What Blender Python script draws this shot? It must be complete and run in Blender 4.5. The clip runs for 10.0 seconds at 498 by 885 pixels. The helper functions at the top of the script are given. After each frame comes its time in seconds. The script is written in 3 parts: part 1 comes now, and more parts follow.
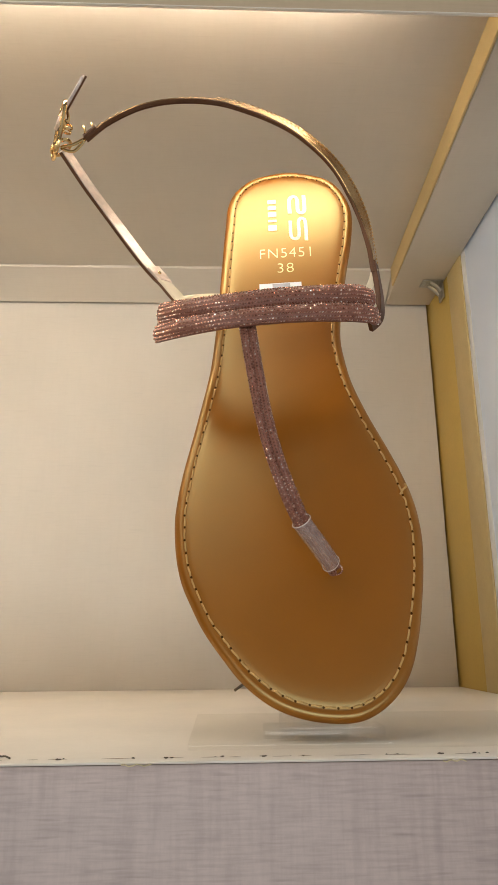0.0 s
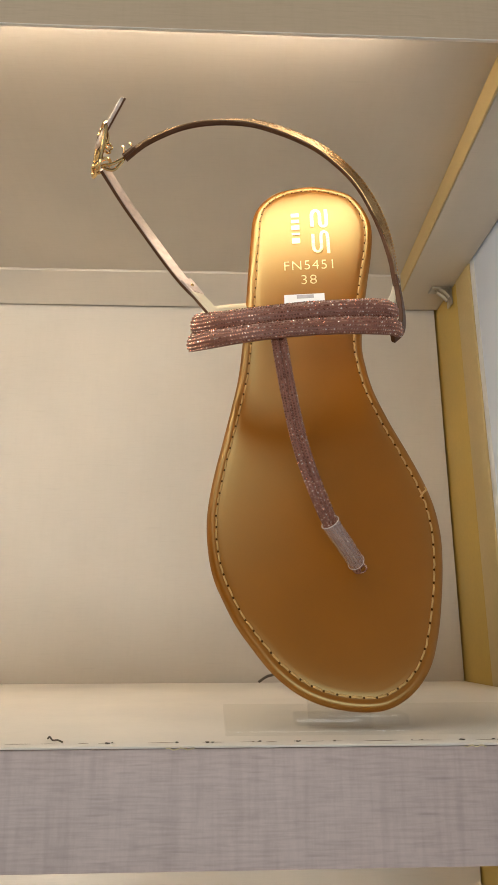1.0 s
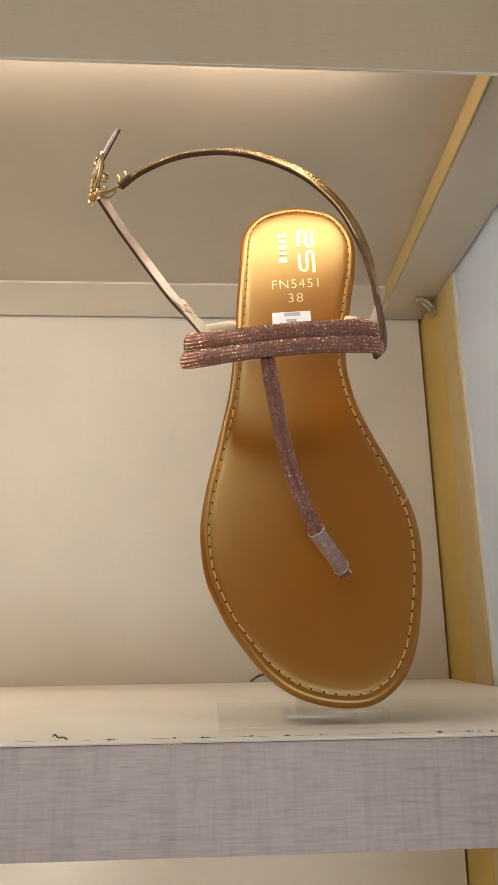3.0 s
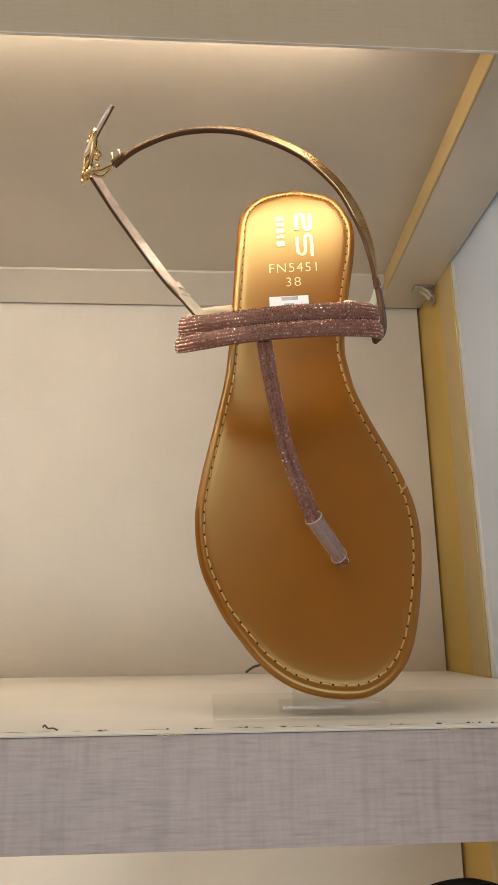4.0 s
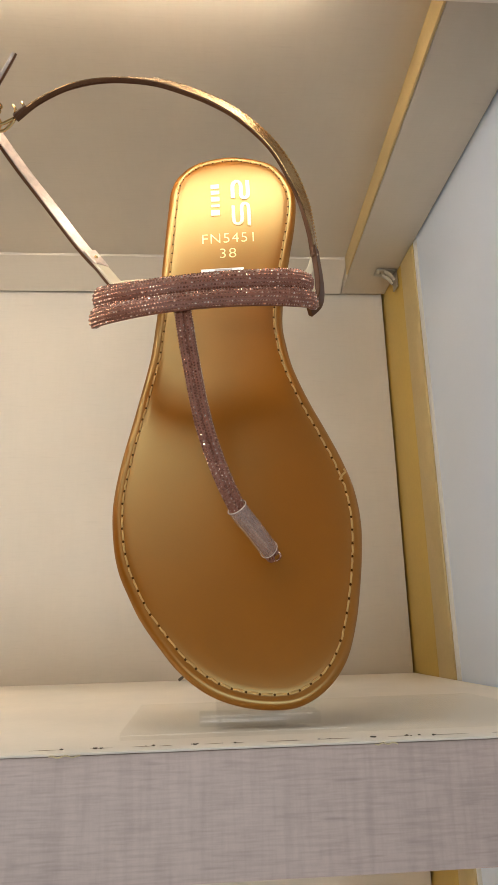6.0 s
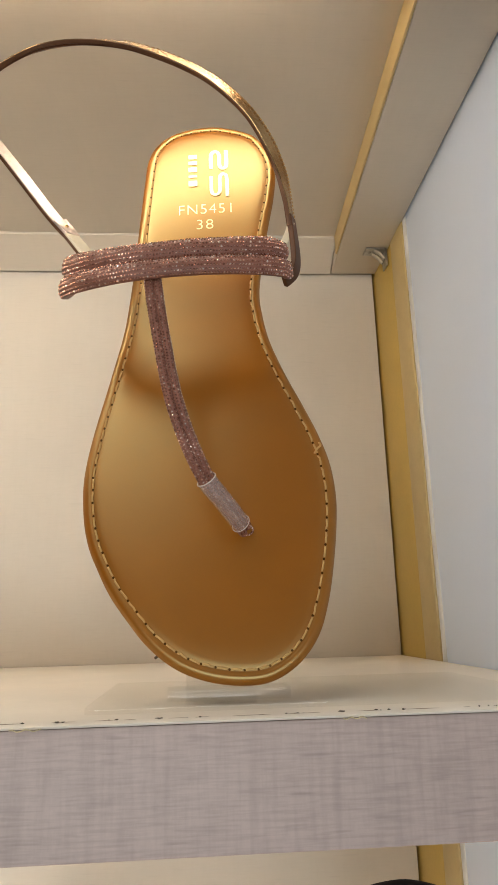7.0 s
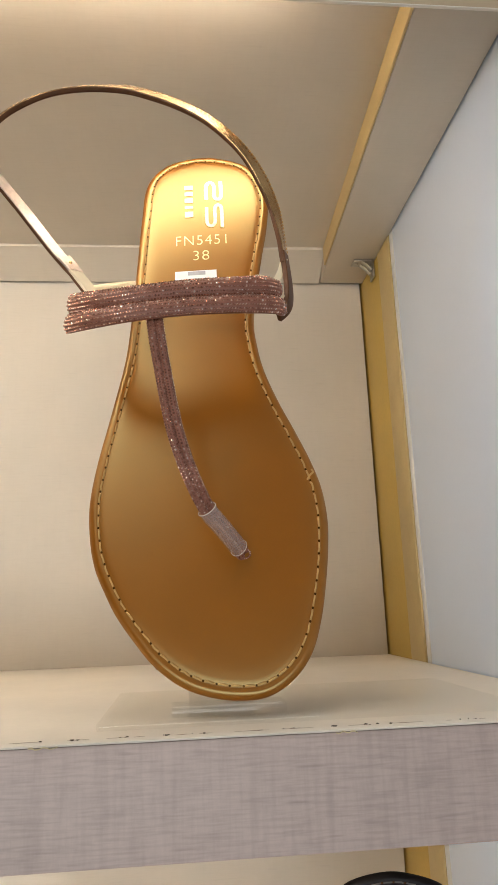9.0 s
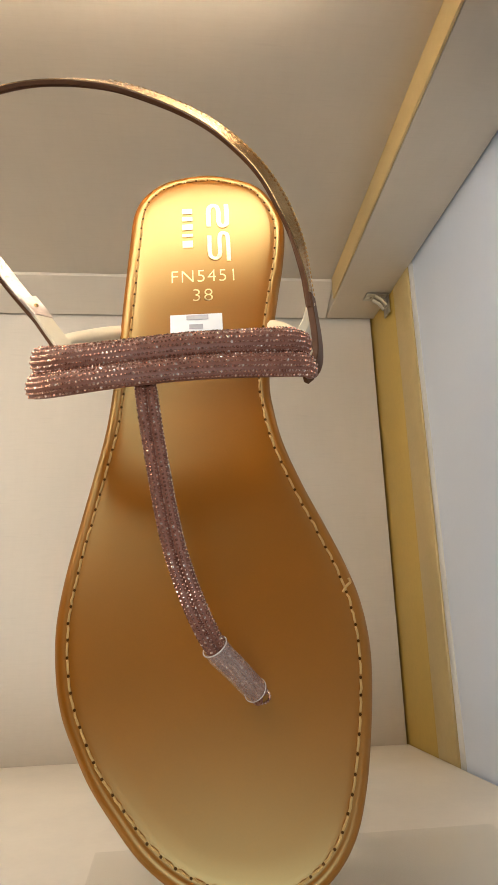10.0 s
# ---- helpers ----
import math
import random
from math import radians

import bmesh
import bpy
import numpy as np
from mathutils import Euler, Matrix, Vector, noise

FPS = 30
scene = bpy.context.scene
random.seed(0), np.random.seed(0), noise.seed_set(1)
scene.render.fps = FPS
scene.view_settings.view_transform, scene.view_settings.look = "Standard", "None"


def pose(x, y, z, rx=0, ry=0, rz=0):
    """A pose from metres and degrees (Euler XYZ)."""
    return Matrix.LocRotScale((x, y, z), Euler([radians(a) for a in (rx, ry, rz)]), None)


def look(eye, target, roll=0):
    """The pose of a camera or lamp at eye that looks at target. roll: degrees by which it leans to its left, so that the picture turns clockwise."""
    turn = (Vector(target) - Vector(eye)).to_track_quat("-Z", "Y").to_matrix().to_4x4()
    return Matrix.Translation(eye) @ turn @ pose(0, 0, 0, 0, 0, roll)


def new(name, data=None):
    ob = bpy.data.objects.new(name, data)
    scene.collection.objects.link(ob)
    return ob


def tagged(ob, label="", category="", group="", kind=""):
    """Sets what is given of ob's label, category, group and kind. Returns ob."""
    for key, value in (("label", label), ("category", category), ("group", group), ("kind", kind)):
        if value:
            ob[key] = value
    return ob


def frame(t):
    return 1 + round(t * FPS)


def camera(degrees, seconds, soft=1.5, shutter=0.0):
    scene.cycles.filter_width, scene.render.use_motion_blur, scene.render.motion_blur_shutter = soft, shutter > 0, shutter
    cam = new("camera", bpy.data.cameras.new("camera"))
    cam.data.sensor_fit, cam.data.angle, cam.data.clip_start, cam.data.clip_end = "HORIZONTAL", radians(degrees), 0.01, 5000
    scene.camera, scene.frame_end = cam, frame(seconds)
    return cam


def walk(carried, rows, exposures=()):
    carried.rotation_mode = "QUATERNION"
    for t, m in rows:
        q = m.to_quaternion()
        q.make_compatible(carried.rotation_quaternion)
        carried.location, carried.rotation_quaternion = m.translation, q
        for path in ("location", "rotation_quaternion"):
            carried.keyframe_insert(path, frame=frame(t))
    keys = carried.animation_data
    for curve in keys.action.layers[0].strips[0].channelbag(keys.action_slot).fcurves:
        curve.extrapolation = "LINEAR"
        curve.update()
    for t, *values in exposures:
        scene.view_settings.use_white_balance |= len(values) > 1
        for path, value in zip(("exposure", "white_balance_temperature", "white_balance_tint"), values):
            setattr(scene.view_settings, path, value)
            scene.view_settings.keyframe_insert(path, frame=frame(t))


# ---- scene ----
cam = camera(39.6, 10.0, soft=1.2)
PATH = [
    (0, (-0.032, 0.033, 1.384), (0.044, 1.955, 1.933), -0.5),
    (0.5, (-0.037, 0.024, 1.385), (0.05, 1.946, 1.932), -0.8),
    (1, (-0.046, 0.018, 1.383), (0.041, 1.942, 1.923), -0.2),
    (1.5, (-0.047, 0.007, 1.384), (0.046, 1.93, 1.926), -0.4),
    (2, (-0.044, 0.0, 1.385), (0.052, 1.923, 1.926), -0.5),
    (2.5, (-0.044, -0.001, 1.385), (0.058, 1.922, 1.924), -0.5),
    (2.7, (-0.046, -0.001, 1.3845), (0.061, 1.9215, 1.9265), -0.65),
    (3.8, (-0.047, 0.008, 1.382), (0.075, 1.932, 1.911), -0.8),
    (4, (-0.046, 0.008, 1.382), (0.077, 1.934, 1.906), -0.7),
    (4.5, (-0.038, 0.011, 1.383), (0.107, 1.935, 1.907), -1.1),
    (5, (-0.028, 0.018, 1.384), (0.131, 1.941, 1.91), -1.2),
    (5.2, (-0.025, 0.021, 1.3835), (0.136, 1.942, 1.912), -1.5),
    (6.3, (-0.016, 0.038, 1.382), (0.140, 1.960, 1.910), -1.65),
    (6.5, (-0.013, 0.038, 1.383), (0.139, 1.961, 1.91), -1.6),
    (7, (-0.008, 0.042, 1.377), (0.145, 1.972, 1.877), -1.6),
    (7.5, (-0.011, 0.038, 1.371), (0.138, 1.978, 1.836), -1.2),
    (8, (-0.014, 0.031, 1.366), (0.138, 1.976, 1.803), -1.3),
    (8.5, (-0.014, 0.019, 1.366), (0.15, 1.967, 1.793), -1.3),
    (9, (-0.013, 0.023, 1.389), (0.178, 1.96, 1.85), -2.1),
    (9.5, (-0.009, 0.066, 1.417), (0.237, 1.997, 1.874), -3.0),
    (10, (-0.017, 0.081, 1.428), (0.22, 1.998, 1.945), -2.1),
]
walk(cam, [(t, look(eye, target, roll)) for t, eye, target, roll in PATH],
     exposures=[(0, 0.0), (0.5, 0.02), (1, -0.08), (2, -0.11), (4.5, -0.11), (6.5, 0.06), (8.5, 0.09), (9.5, 0.06), (10, 0.06)])

# ---- world and light ----
world = bpy.data.worlds.new("shop_ambient")
scene.world = world
world.use_nodes = True
world.node_tree.nodes["Background"].inputs[0].default_value = (0.80, 0.86, 1.0, 1)
world.node_tree.nodes["Background"].inputs[1].default_value = 0.05


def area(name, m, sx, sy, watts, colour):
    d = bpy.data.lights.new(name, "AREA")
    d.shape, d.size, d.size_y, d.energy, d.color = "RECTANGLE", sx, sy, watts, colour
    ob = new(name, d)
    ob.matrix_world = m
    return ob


# cool daylight through the shop's glass front, far behind the camera
area("shop_front_daylight", look((-0.8, -4.44, 0.7), (-0.8, 0.0, 0.85)), 4.2, 1.2, 96, (0.88, 0.95, 1.0))
# one unseen ceiling panel to the side, added for the footbed's left sheen
area("assumed_ceiling_light", look((-0.85, -0.8, 2.6), (-0.75, -0.6, 0.0)), 0.9, 0.8, 10, (1.0, 0.97, 0.93))

# ---- materials ----


def nodes_of(name):
    m = bpy.data.materials.new(name)
    m.use_nodes = True
    t = m.node_tree
    return m, t, t.nodes["Principled BSDF"]


def put(t, kind, **kw):
    n = t.nodes.new(kind)
    for k, v in kw.items():
        n.inputs[k].default_value = v
    return n


def scaled(t, sx, sy, sz, rot=0.0):
    c = t.nodes.new("ShaderNodeTexCoord")
    m = put(t, "ShaderNodeMapping", Scale=(sx, sy, sz), Rotation=(0, 0, rot))
    t.links.new(c.outputs["Object"], m.inputs["Vector"])
    return m.outputs["Vector"]


def noise_of(t, vec, scale=1.0, detail=3.0, rough=0.55):
    n = put(t, "ShaderNodeTexNoise", Scale=scale, Detail=detail, Roughness=rough)
    t.links.new(vec, n.inputs["Vector"])
    return n.outputs["Fac"]


def ramp(t, fac, stops):
    r = t.nodes.new("ShaderNodeValToRGB")
    e = r.color_ramp.elements
    while len(e) < len(stops):
        e.new(0.5)
    for el, (p, c) in zip(e, stops):
        el.position, el.color = p, (*c, 1)
    t.links.new(fac, r.inputs[0])
    return r.outputs[0]


def blend(t, a, b, fac, kind="MIX"):
    m = t.nodes.new("ShaderNodeMix")
    m.data_type, m.blend_type = "RGBA", kind
    for sock, v in ((m.inputs[6], a), (m.inputs[7], b), (m.inputs[0], fac)):
        if isinstance(v, (int, float)):
            sock.default_value = v
        elif isinstance(v, tuple):
            sock.default_value = (*v, 1)
        else:
            t.links.new(v, sock)
    return m.outputs[2]


def bumped(t, b, fac, strength, distance):
    n = put(t, "ShaderNodeBump", Strength=strength, Distance=distance)
    t.links.new(fac, n.inputs["Height"])
    t.links.new(n.outputs[0], b.inputs["Normal"])


def linen(name, colour, dark, strong, hatch=0.5, cloudy=0.10, mottle=0.015):
    """Linen-look laminate: long threads both ways, and broad faint clouds."""
    m, t, b = nodes_of(name)
    weft = noise_of(t, scaled(t, 70, 950, 950), detail=2)
    warp = noise_of(t, scaled(t, 420, 26, 26), detail=2)
    slub = noise_of(t, scaled(t, 55, 620, 620), detail=1)
    cloud = noise_of(t, scaled(t, 9, 9, 9), detail=2)
    c = blend(t, colour, dark, ramp(t, weft, [(0.42, (0, 0, 0)), (0.75, (strong, strong, strong))]))
    c = blend(t, c, dark, ramp(t, warp, [(0.45, (0, 0, 0)), (0.72, (strong * hatch,) * 3)]))
    c = blend(t, c, tuple(v * 0.7 for v in dark), ramp(t, slub, [(0.64, (0, 0, 0)), (0.80, (strong * 0.8,) * 3)]))
    c = blend(t, c, ramp(t, cloud, [(0.3, (1 - cloudy,) * 3), (0.7, (1, 1, 1))]), 1.0, "MULTIPLY")
    patch = noise_of(t, scaled(t, 170, 80, 80), detail=4, rough=0.75)
    c = blend(t, c, ramp(t, patch, [(0.35, (1 - mottle,) * 3), (0.65, (1, 1, 1))]), 1.0, "MULTIPLY")
    t.links.new(c, b.inputs["Base Color"])
    b.inputs["Roughness"].default_value = 0.55
    bumped(t, b, weft, 0.12, 0.0004)
    return m


def painted(name, colour, rough, vary=0.12, scale=14.0, metal=0.0, bump=0.05, grain=350.0, sheen=0.0, spec=0.5):
    m, t, b = nodes_of(name)
    b.inputs["Specular IOR Level"].default_value = spec
    big = noise_of(t, scaled(t, scale, scale, scale * 0.4), detail=4)
    fine = noise_of(t, scaled(t, grain, grain, grain), detail=2)
    lo = tuple(v * (1 - vary) for v in colour)
    hi = tuple(min(1.0, v * (1 + vary)) for v in colour)
    c = ramp(t, big, [(0.3, lo), (0.7, hi)])
    c = blend(t, c, ramp(t, fine, [(0.3, (1 - vary * 0.5,) * 3), (0.7, (1, 1, 1))]), 1.0, "MULTIPLY")
    t.links.new(c, b.inputs["Base Color"])
    r = put(t, "ShaderNodeMapRange")
    t.links.new(big, r.inputs[0])
    r.inputs[3].default_value, r.inputs[4].default_value = rough * 0.85, min(1.0, rough * 1.15)
    t.links.new(r.outputs[0], b.inputs["Roughness"])
    b.inputs["Metallic"].default_value = metal
    b.inputs["Coat Weight"].default_value = sheen
    b.inputs["Coat Roughness"].default_value = 0.25
    if bump:
        bumped(t, b, fine, bump, 0.0003)
    return m


def glowing(name, colour, strength):
    m, t, b = nodes_of(name)
    b.inputs["Base Color"].default_value = (0.8, 0.8, 0.8, 1)
    b.inputs["Emission Color"].default_value = (*colour, 1)
    b.inputs["Emission Strength"].default_value = strength
    return m


LINEN = linen("linen_laminate", (0.637, 0.566, 0.467), (0.497, 0.43, 0.342), 0.11)
# same laminate as the lower edge, tinted tan for its warmer light
LINEN_WARM_TINT = linen("linen_laminate_warm_light", (0.56, 0.405, 0.25), (0.42, 0.30, 0.18), 0.25)
LINEN_FRONT = linen("linen_edge_laminate", (0.565, 0.432, 0.372), (0.325, 0.243, 0.208), 0.42, 0.55, 0.08, 0.10)
CREAM = painted("cream_laminate", (0.80, 0.72, 0.60), 0.40, 0.05, 20)
CORE = painted("raw_board_core", (0.62, 0.50, 0.30), 0.7, 0.2, 120)
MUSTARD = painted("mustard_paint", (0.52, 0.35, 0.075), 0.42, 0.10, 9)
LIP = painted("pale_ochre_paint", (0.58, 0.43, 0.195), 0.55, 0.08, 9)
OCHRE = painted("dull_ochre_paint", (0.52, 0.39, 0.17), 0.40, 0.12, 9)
WHITE_PANEL = painted("white_gloss_panel", (0.71, 0.81, 0.99), 0.30, 0.02, 5, bump=0)
SEAL = painted("white_sealant", (0.66, 0.67, 0.67), 0.5, 0.14, 60)
# dark only so the unseen walls reflect little in the footbed
SHOP = painted("shop_walls_kept_dark", (0.13, 0.128, 0.125), 0.7, 0.04, 2)
# pale so the unseen floor throws light up under the shelves
SHOP_FLOOR = painted("shop_floor_bounce", (0.78, 0.76, 0.72), 0.5, 0.05, 2)
STEEL = painted("bracket_steel", (0.55, 0.53, 0.48), 0.3, 0.15, 200, metal=1.0)
DARK_HOLE = painted("needle_holes", (0.075, 0.03, 0.006), 0.9, 0.3, 300, spec=0.05)
DARK = painted("dark_crumbs", (0.10, 0.072, 0.045), 0.8, 0.3, 300)
CRACK = painted("rim_crack_brown", (0.30, 0.21, 0.12), 0.8, 0.3, 300)
LED = glowing("led_diffuser", (1.0, 0.895, 0.76), 37.5)



def satin_leather(name, colour, gloss, share, rough):
    """Tan leather under a golden satin finish."""
    m = painted(name, colour, 0.5, 0.10, 22, bump=0.08, grain=1600, spec=0.22)
    t = m.node_tree
    t.nodes["Principled BSDF"].inputs["Specular Tint"].default_value = (1.0, 0.80, 0.25, 1)
    gl = put(t, "ShaderNodeBsdfGlossy", Color=(*gloss, 1), Roughness=rough)
    gl.distribution = "BECKMANN"
    mix = put(t, "ShaderNodeMixShader", Fac=share)
    t.links.new(t.nodes["Principled BSDF"].outputs[0], mix.inputs[1])
    t.links.new(gl.outputs[0], mix.inputs[2])
    t.links.new(mix.outputs[0], t.nodes["Material Output"].inputs["Surface"])
    return m


TAN = satin_leather("tan_satin_leather", (0.256, 0.071, 0.0015), (1.0, 0.92, 0.44), 0.10, 0.345)
OUTSOLE = painted("outsole_rubber", (0.23, 0.115, 0.03), 0.55, 0.1, 60)
THREAD = painted("cream_thread", (0.54, 0.31, 0.09), 0.6, 0.12, 300)
ROSE = painted("rose_strap_cloth", (0.24, 0.088, 0.052), 0.5, 0.15, 200)


def faceted(name, stops, rough):
    """Small metal-bright beads, each of its own tone."""
    m, t, b = nodes_of(name)
    g = t.nodes.new("ShaderNodeNewGeometry")
    t.links.new(ramp(t, g.outputs["Random Per Island"], stops), b.inputs["Base Color"])
    b.inputs["Metallic"].default_value, b.inputs["Roughness"].default_value = 0.85, rough
    return m


BEAD = faceted("rose_gold_beads", [(0.0, (0.40, 0.19, 0.13)), (0.55, (0.55, 0.29, 0.20)), (0.88, (0.74, 0.46, 0.33)), (1.0, (0.98, 0.80, 0.66))], 0.26)
LINING = painted("cream_lining", (0.74, 0.62, 0.42), 0.5, 0.06, 60, grain=1500)
ROSEGOLD = painted("rose_gold_leather", (0.52, 0.31, 0.13), 0.25, 0.18, 160, metal=0.85, bump=0.5, grain=900)
PALE = painted("pale_rose_leather", (0.72, 0.57, 0.47), 0.30, 0.16, 300, metal=0.55, bump=1.0, grain=700)
STRAP_EDGE = painted("strap_edge_brown", (0.12, 0.048, 0.018), 0.45, 0.15, 150, spec=0.2)
GOLD = painted("buckle_gold", (0.83, 0.56, 0.24), 0.20, 0.06, 200, metal=1.0, bump=0)
FOIL = painted("gold_foil", (0.80, 0.66, 0.33), 0.38, 0.25, 500, metal=0.8, bump=0)
STICKER = painted("white_sticker", (0.80, 0.79, 0.77), 0.4, 0.03, 80)
PRINT = painted("grey_print", (0.42, 0.40, 0.40), 0.5, 0.1, 400)
BLACK = painted("black_leather", (0.006, 0.0045, 0.0045), 0.30, 0.2, 60, bump=0.1, grain=1400, spec=0.14)
BLACK_THREAD = painted("black_thread", (0.10, 0.095, 0.09), 0.6, 0.2, 300)
GREY_LEATHER = painted("grey_metallic_leather", (0.135, 0.127, 0.095), 0.40, 0.10, 50, metal=0.3, grain=1400)
CREAM_PRINT = painted("cream_print", (0.75, 0.72, 0.66), 0.5, 0.05, 300)


def sheer(name, colour, cover, rough):
    """Clear or milky plastic: light passes straight, with a film of colour and a little gloss."""
    m, t, b = nodes_of(name)
    b.inputs["Base Color"].default_value = (*colour, 1)
    b.inputs["Roughness"].default_value = rough
    tr = put(t, "ShaderNodeBsdfTransparent", Color=(0.988, 0.985, 0.975, 1))
    gl = put(t, "ShaderNodeBsdfGlossy", Roughness=rough)
    a, c = t.nodes.new("ShaderNodeMixShader"), t.nodes.new("ShaderNodeMixShader")
    a.inputs[0].default_value = cover
    t.links.new(tr.outputs[0], a.inputs[1]), t.links.new(b.outputs[0], a.inputs[2])
    c.inputs[0].default_value = 0.035
    t.links.new(a.outputs[0], c.inputs[1]), t.links.new(gl.outputs[0], c.inputs[2])
    t.links.new(c.outputs[0], t.nodes["Material Output"].inputs["Surface"])
    return m


ACRYLIC = sheer("clear_acrylic", (0.8, 0.76, 0.66), 0.02, 0.06)
SLEEVE = sheer("milky_plastic_sleeve", (0.92, 0.70, 0.58), 0.24, 0.2)
SLEEVE_RIM = sheer("milky_plastic_rim", (0.92, 0.80, 0.70), 0.6, 0.2)

# ---- builders ----


def part(name, bm, material, parent=None, label="", smooth=True):
    bmesh.ops.recalc_face_normals(bm, faces=bm.faces)
    me = bpy.data.meshes.new(name)
    bm.to_mesh(me)
    bm.free()
    if smooth:
        me.polygons.foreach_set("use_smooth", [True] * len(me.polygons))
        me.set_sharp_from_angle(angle=radians(40))
    me.materials.append(material)
    ob = new(name, me)
    ob.parent = parent
    return tagged(ob, label)


def slab(x0, x1, y0, y1, z0, z1, bevel=0.001, bm=None):
    """A block with softened edges."""
    b = bmesh.new()
    bmesh.ops.create_cube(b, size=1, matrix=Matrix.LocRotScale(
        ((x0 + x1) / 2, (y0 + y1) / 2, (z0 + z1) / 2), None, (x1 - x0, y1 - y0, z1 - z0)))
    if bevel:
        bmesh.ops.bevel(b, geom=b.edges[:], offset=bevel, segments=2, affect="EDGES", profile=0.6)
    if bm is None:
        return b
    me = bpy.data.meshes.new("piece")
    b.to_mesh(me)
    b.free()
    bm.from_mesh(me)
    bpy.data.meshes.remove(me)
    return bm


def spline(pts, per=8, closed=False):
    """Catmull-Rom through a few control points."""
    p = [Vector(q) for q in pts]
    n = len(p)
    out = []
    for i in range(n if closed else n - 1):
        g = (lambda k: p[k % n]) if closed else (lambda k: p[min(max(k, 0), n - 1)])
        a, b, c, d = g(i - 1), g(i), g(i + 1), g(i + 2)
        for j in range(per):
            t = j / per
            out.append(0.5 * (2 * b + (c - a) * t + (2 * a - 5 * b + 4 * c - d) * t * t + (3 * b - a - 3 * c + d) * t ** 3))
    if not closed:
        out.append(p[-1].copy())
    return out


def frames_along(pts, out_of):
    """Tangent, outward normal and side at each point of a line; out_of(point, tangent) gives the outward way."""
    res = []
    for i, p in enumerate(pts):
        t = (pts[min(i + 1, len(pts) - 1)] - pts[max(i - 1, 0)]).normalized()
        n = out_of(p, t)
        n = (n - t * n.dot(t)).normalized()
        res.append((p, t, n, t.cross(n).normalized()))
    return res


def sweep(line, profile, bm=None, closed_profile=True, taper=None):
    """Skin of a cross-section (normal, side) carried along framed points."""
    bm = bm or bmesh.new()
    rings = []
    for i, (p, t, n, s) in enumerate(line):
        k = taper(i / (len(line) - 1)) if taper else 1.0
        rings.append([bm.verts.new(p + n * a * k + s * b * k) for a, b in profile])
    m = len(profile)
    for r, q in zip(rings, rings[1:]):
        for j in range(m if closed_profile else m - 1):
            bm.faces.new((r[j], r[(j + 1) % m], q[(j + 1) % m], q[j]))
    if closed_profile:
        bm.faces.new(rings[0][::-1])
        bm.faces.new(rings[-1])
    return bm


def oval(a, b, n=12):
    return [(a * math.cos(2 * math.pi * k / n), b * math.sin(2 * math.pi * k / n)) for k in range(n)]


def strip(half, thick, r=0.3):
    """Cross-section of a flat strap with soft corners."""
    c = min(half, thick) * r
    return [(thick, -half + c), (thick, half - c), (thick - c, half), (-thick + c, half), (-thick, half - c), (-thick, -half + c), (-thick + c, -half), (thick - c, -half)]


def upward(p, t):
    return Vector((0, 0, 1)) if abs(t.z) < 0.9 else Vector((0, 1, 0))


def wire(pts, r, n=8, per=6, closed=False):
    line = spline(pts, per, closed)
    if closed:
        line.append(line[0].copy())
    return sweep(frames_along(line, upward), oval(r, r, n))


def group(name, m, label, category, grp=""):
    ob = new(name)
    ob.matrix_world = m
    ob.empty_display_size = 0.02
    return tagged(ob, label, category, grp)


# ---- the display cabinet ----
LEFT, SIDE, FRONT, BACK = -0.78, 0.142, 0.26, 0.56
TOP, PITCH, SEAM, SPLIT = 1.35, 0.326, 0.479, 0.5085


def structure(ob, label, category):
    return tagged(ob, label, category, kind="structure")


back = part("wall_back", slab(LEFT - 0.02, SIDE - 0.0015, BACK, BACK + 0.016, 0.02, 2.36), LINEN)
structure(back, "beige linen-look laminate back wall of the display cabinet", "wall")
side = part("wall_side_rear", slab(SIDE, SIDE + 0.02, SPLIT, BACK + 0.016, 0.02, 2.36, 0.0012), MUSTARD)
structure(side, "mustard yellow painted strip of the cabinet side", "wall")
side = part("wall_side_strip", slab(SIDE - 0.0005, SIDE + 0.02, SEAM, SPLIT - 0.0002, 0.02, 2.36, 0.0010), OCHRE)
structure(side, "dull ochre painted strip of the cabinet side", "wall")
panel = part("wall_side_front", slab(SIDE + 0.0008, SIDE + 0.02, -0.30, SEAM - 0.0015, 0.02, 2.36, 0.0008), WHITE_PANEL)
structure(panel, "glossy bluish white side panel of the display cabinet", "wall")
seal = bmesh.new()
sweep(frames_along([Vector((SIDE + 0.0012, SEAM - 0.0045 + 0.0016 * noise.noise((0, 3, z * 9)), z)) for z in np.linspace(0.03, 2.35, 160)],
                   lambda p, t: Vector((-1, 0, 0))), oval(0.0009, 0.0048, 8), seal)
structure(part("trim_sealant", seal, SEAL), "uneven white sealant bead along the side panel", "trim")
structure(part("wall_side_far", slab(LEFT - 0.02, LEFT, FRONT, BACK, 0.02, 2.36), LINEN), "beige laminate far side of the cabinet", "wall")


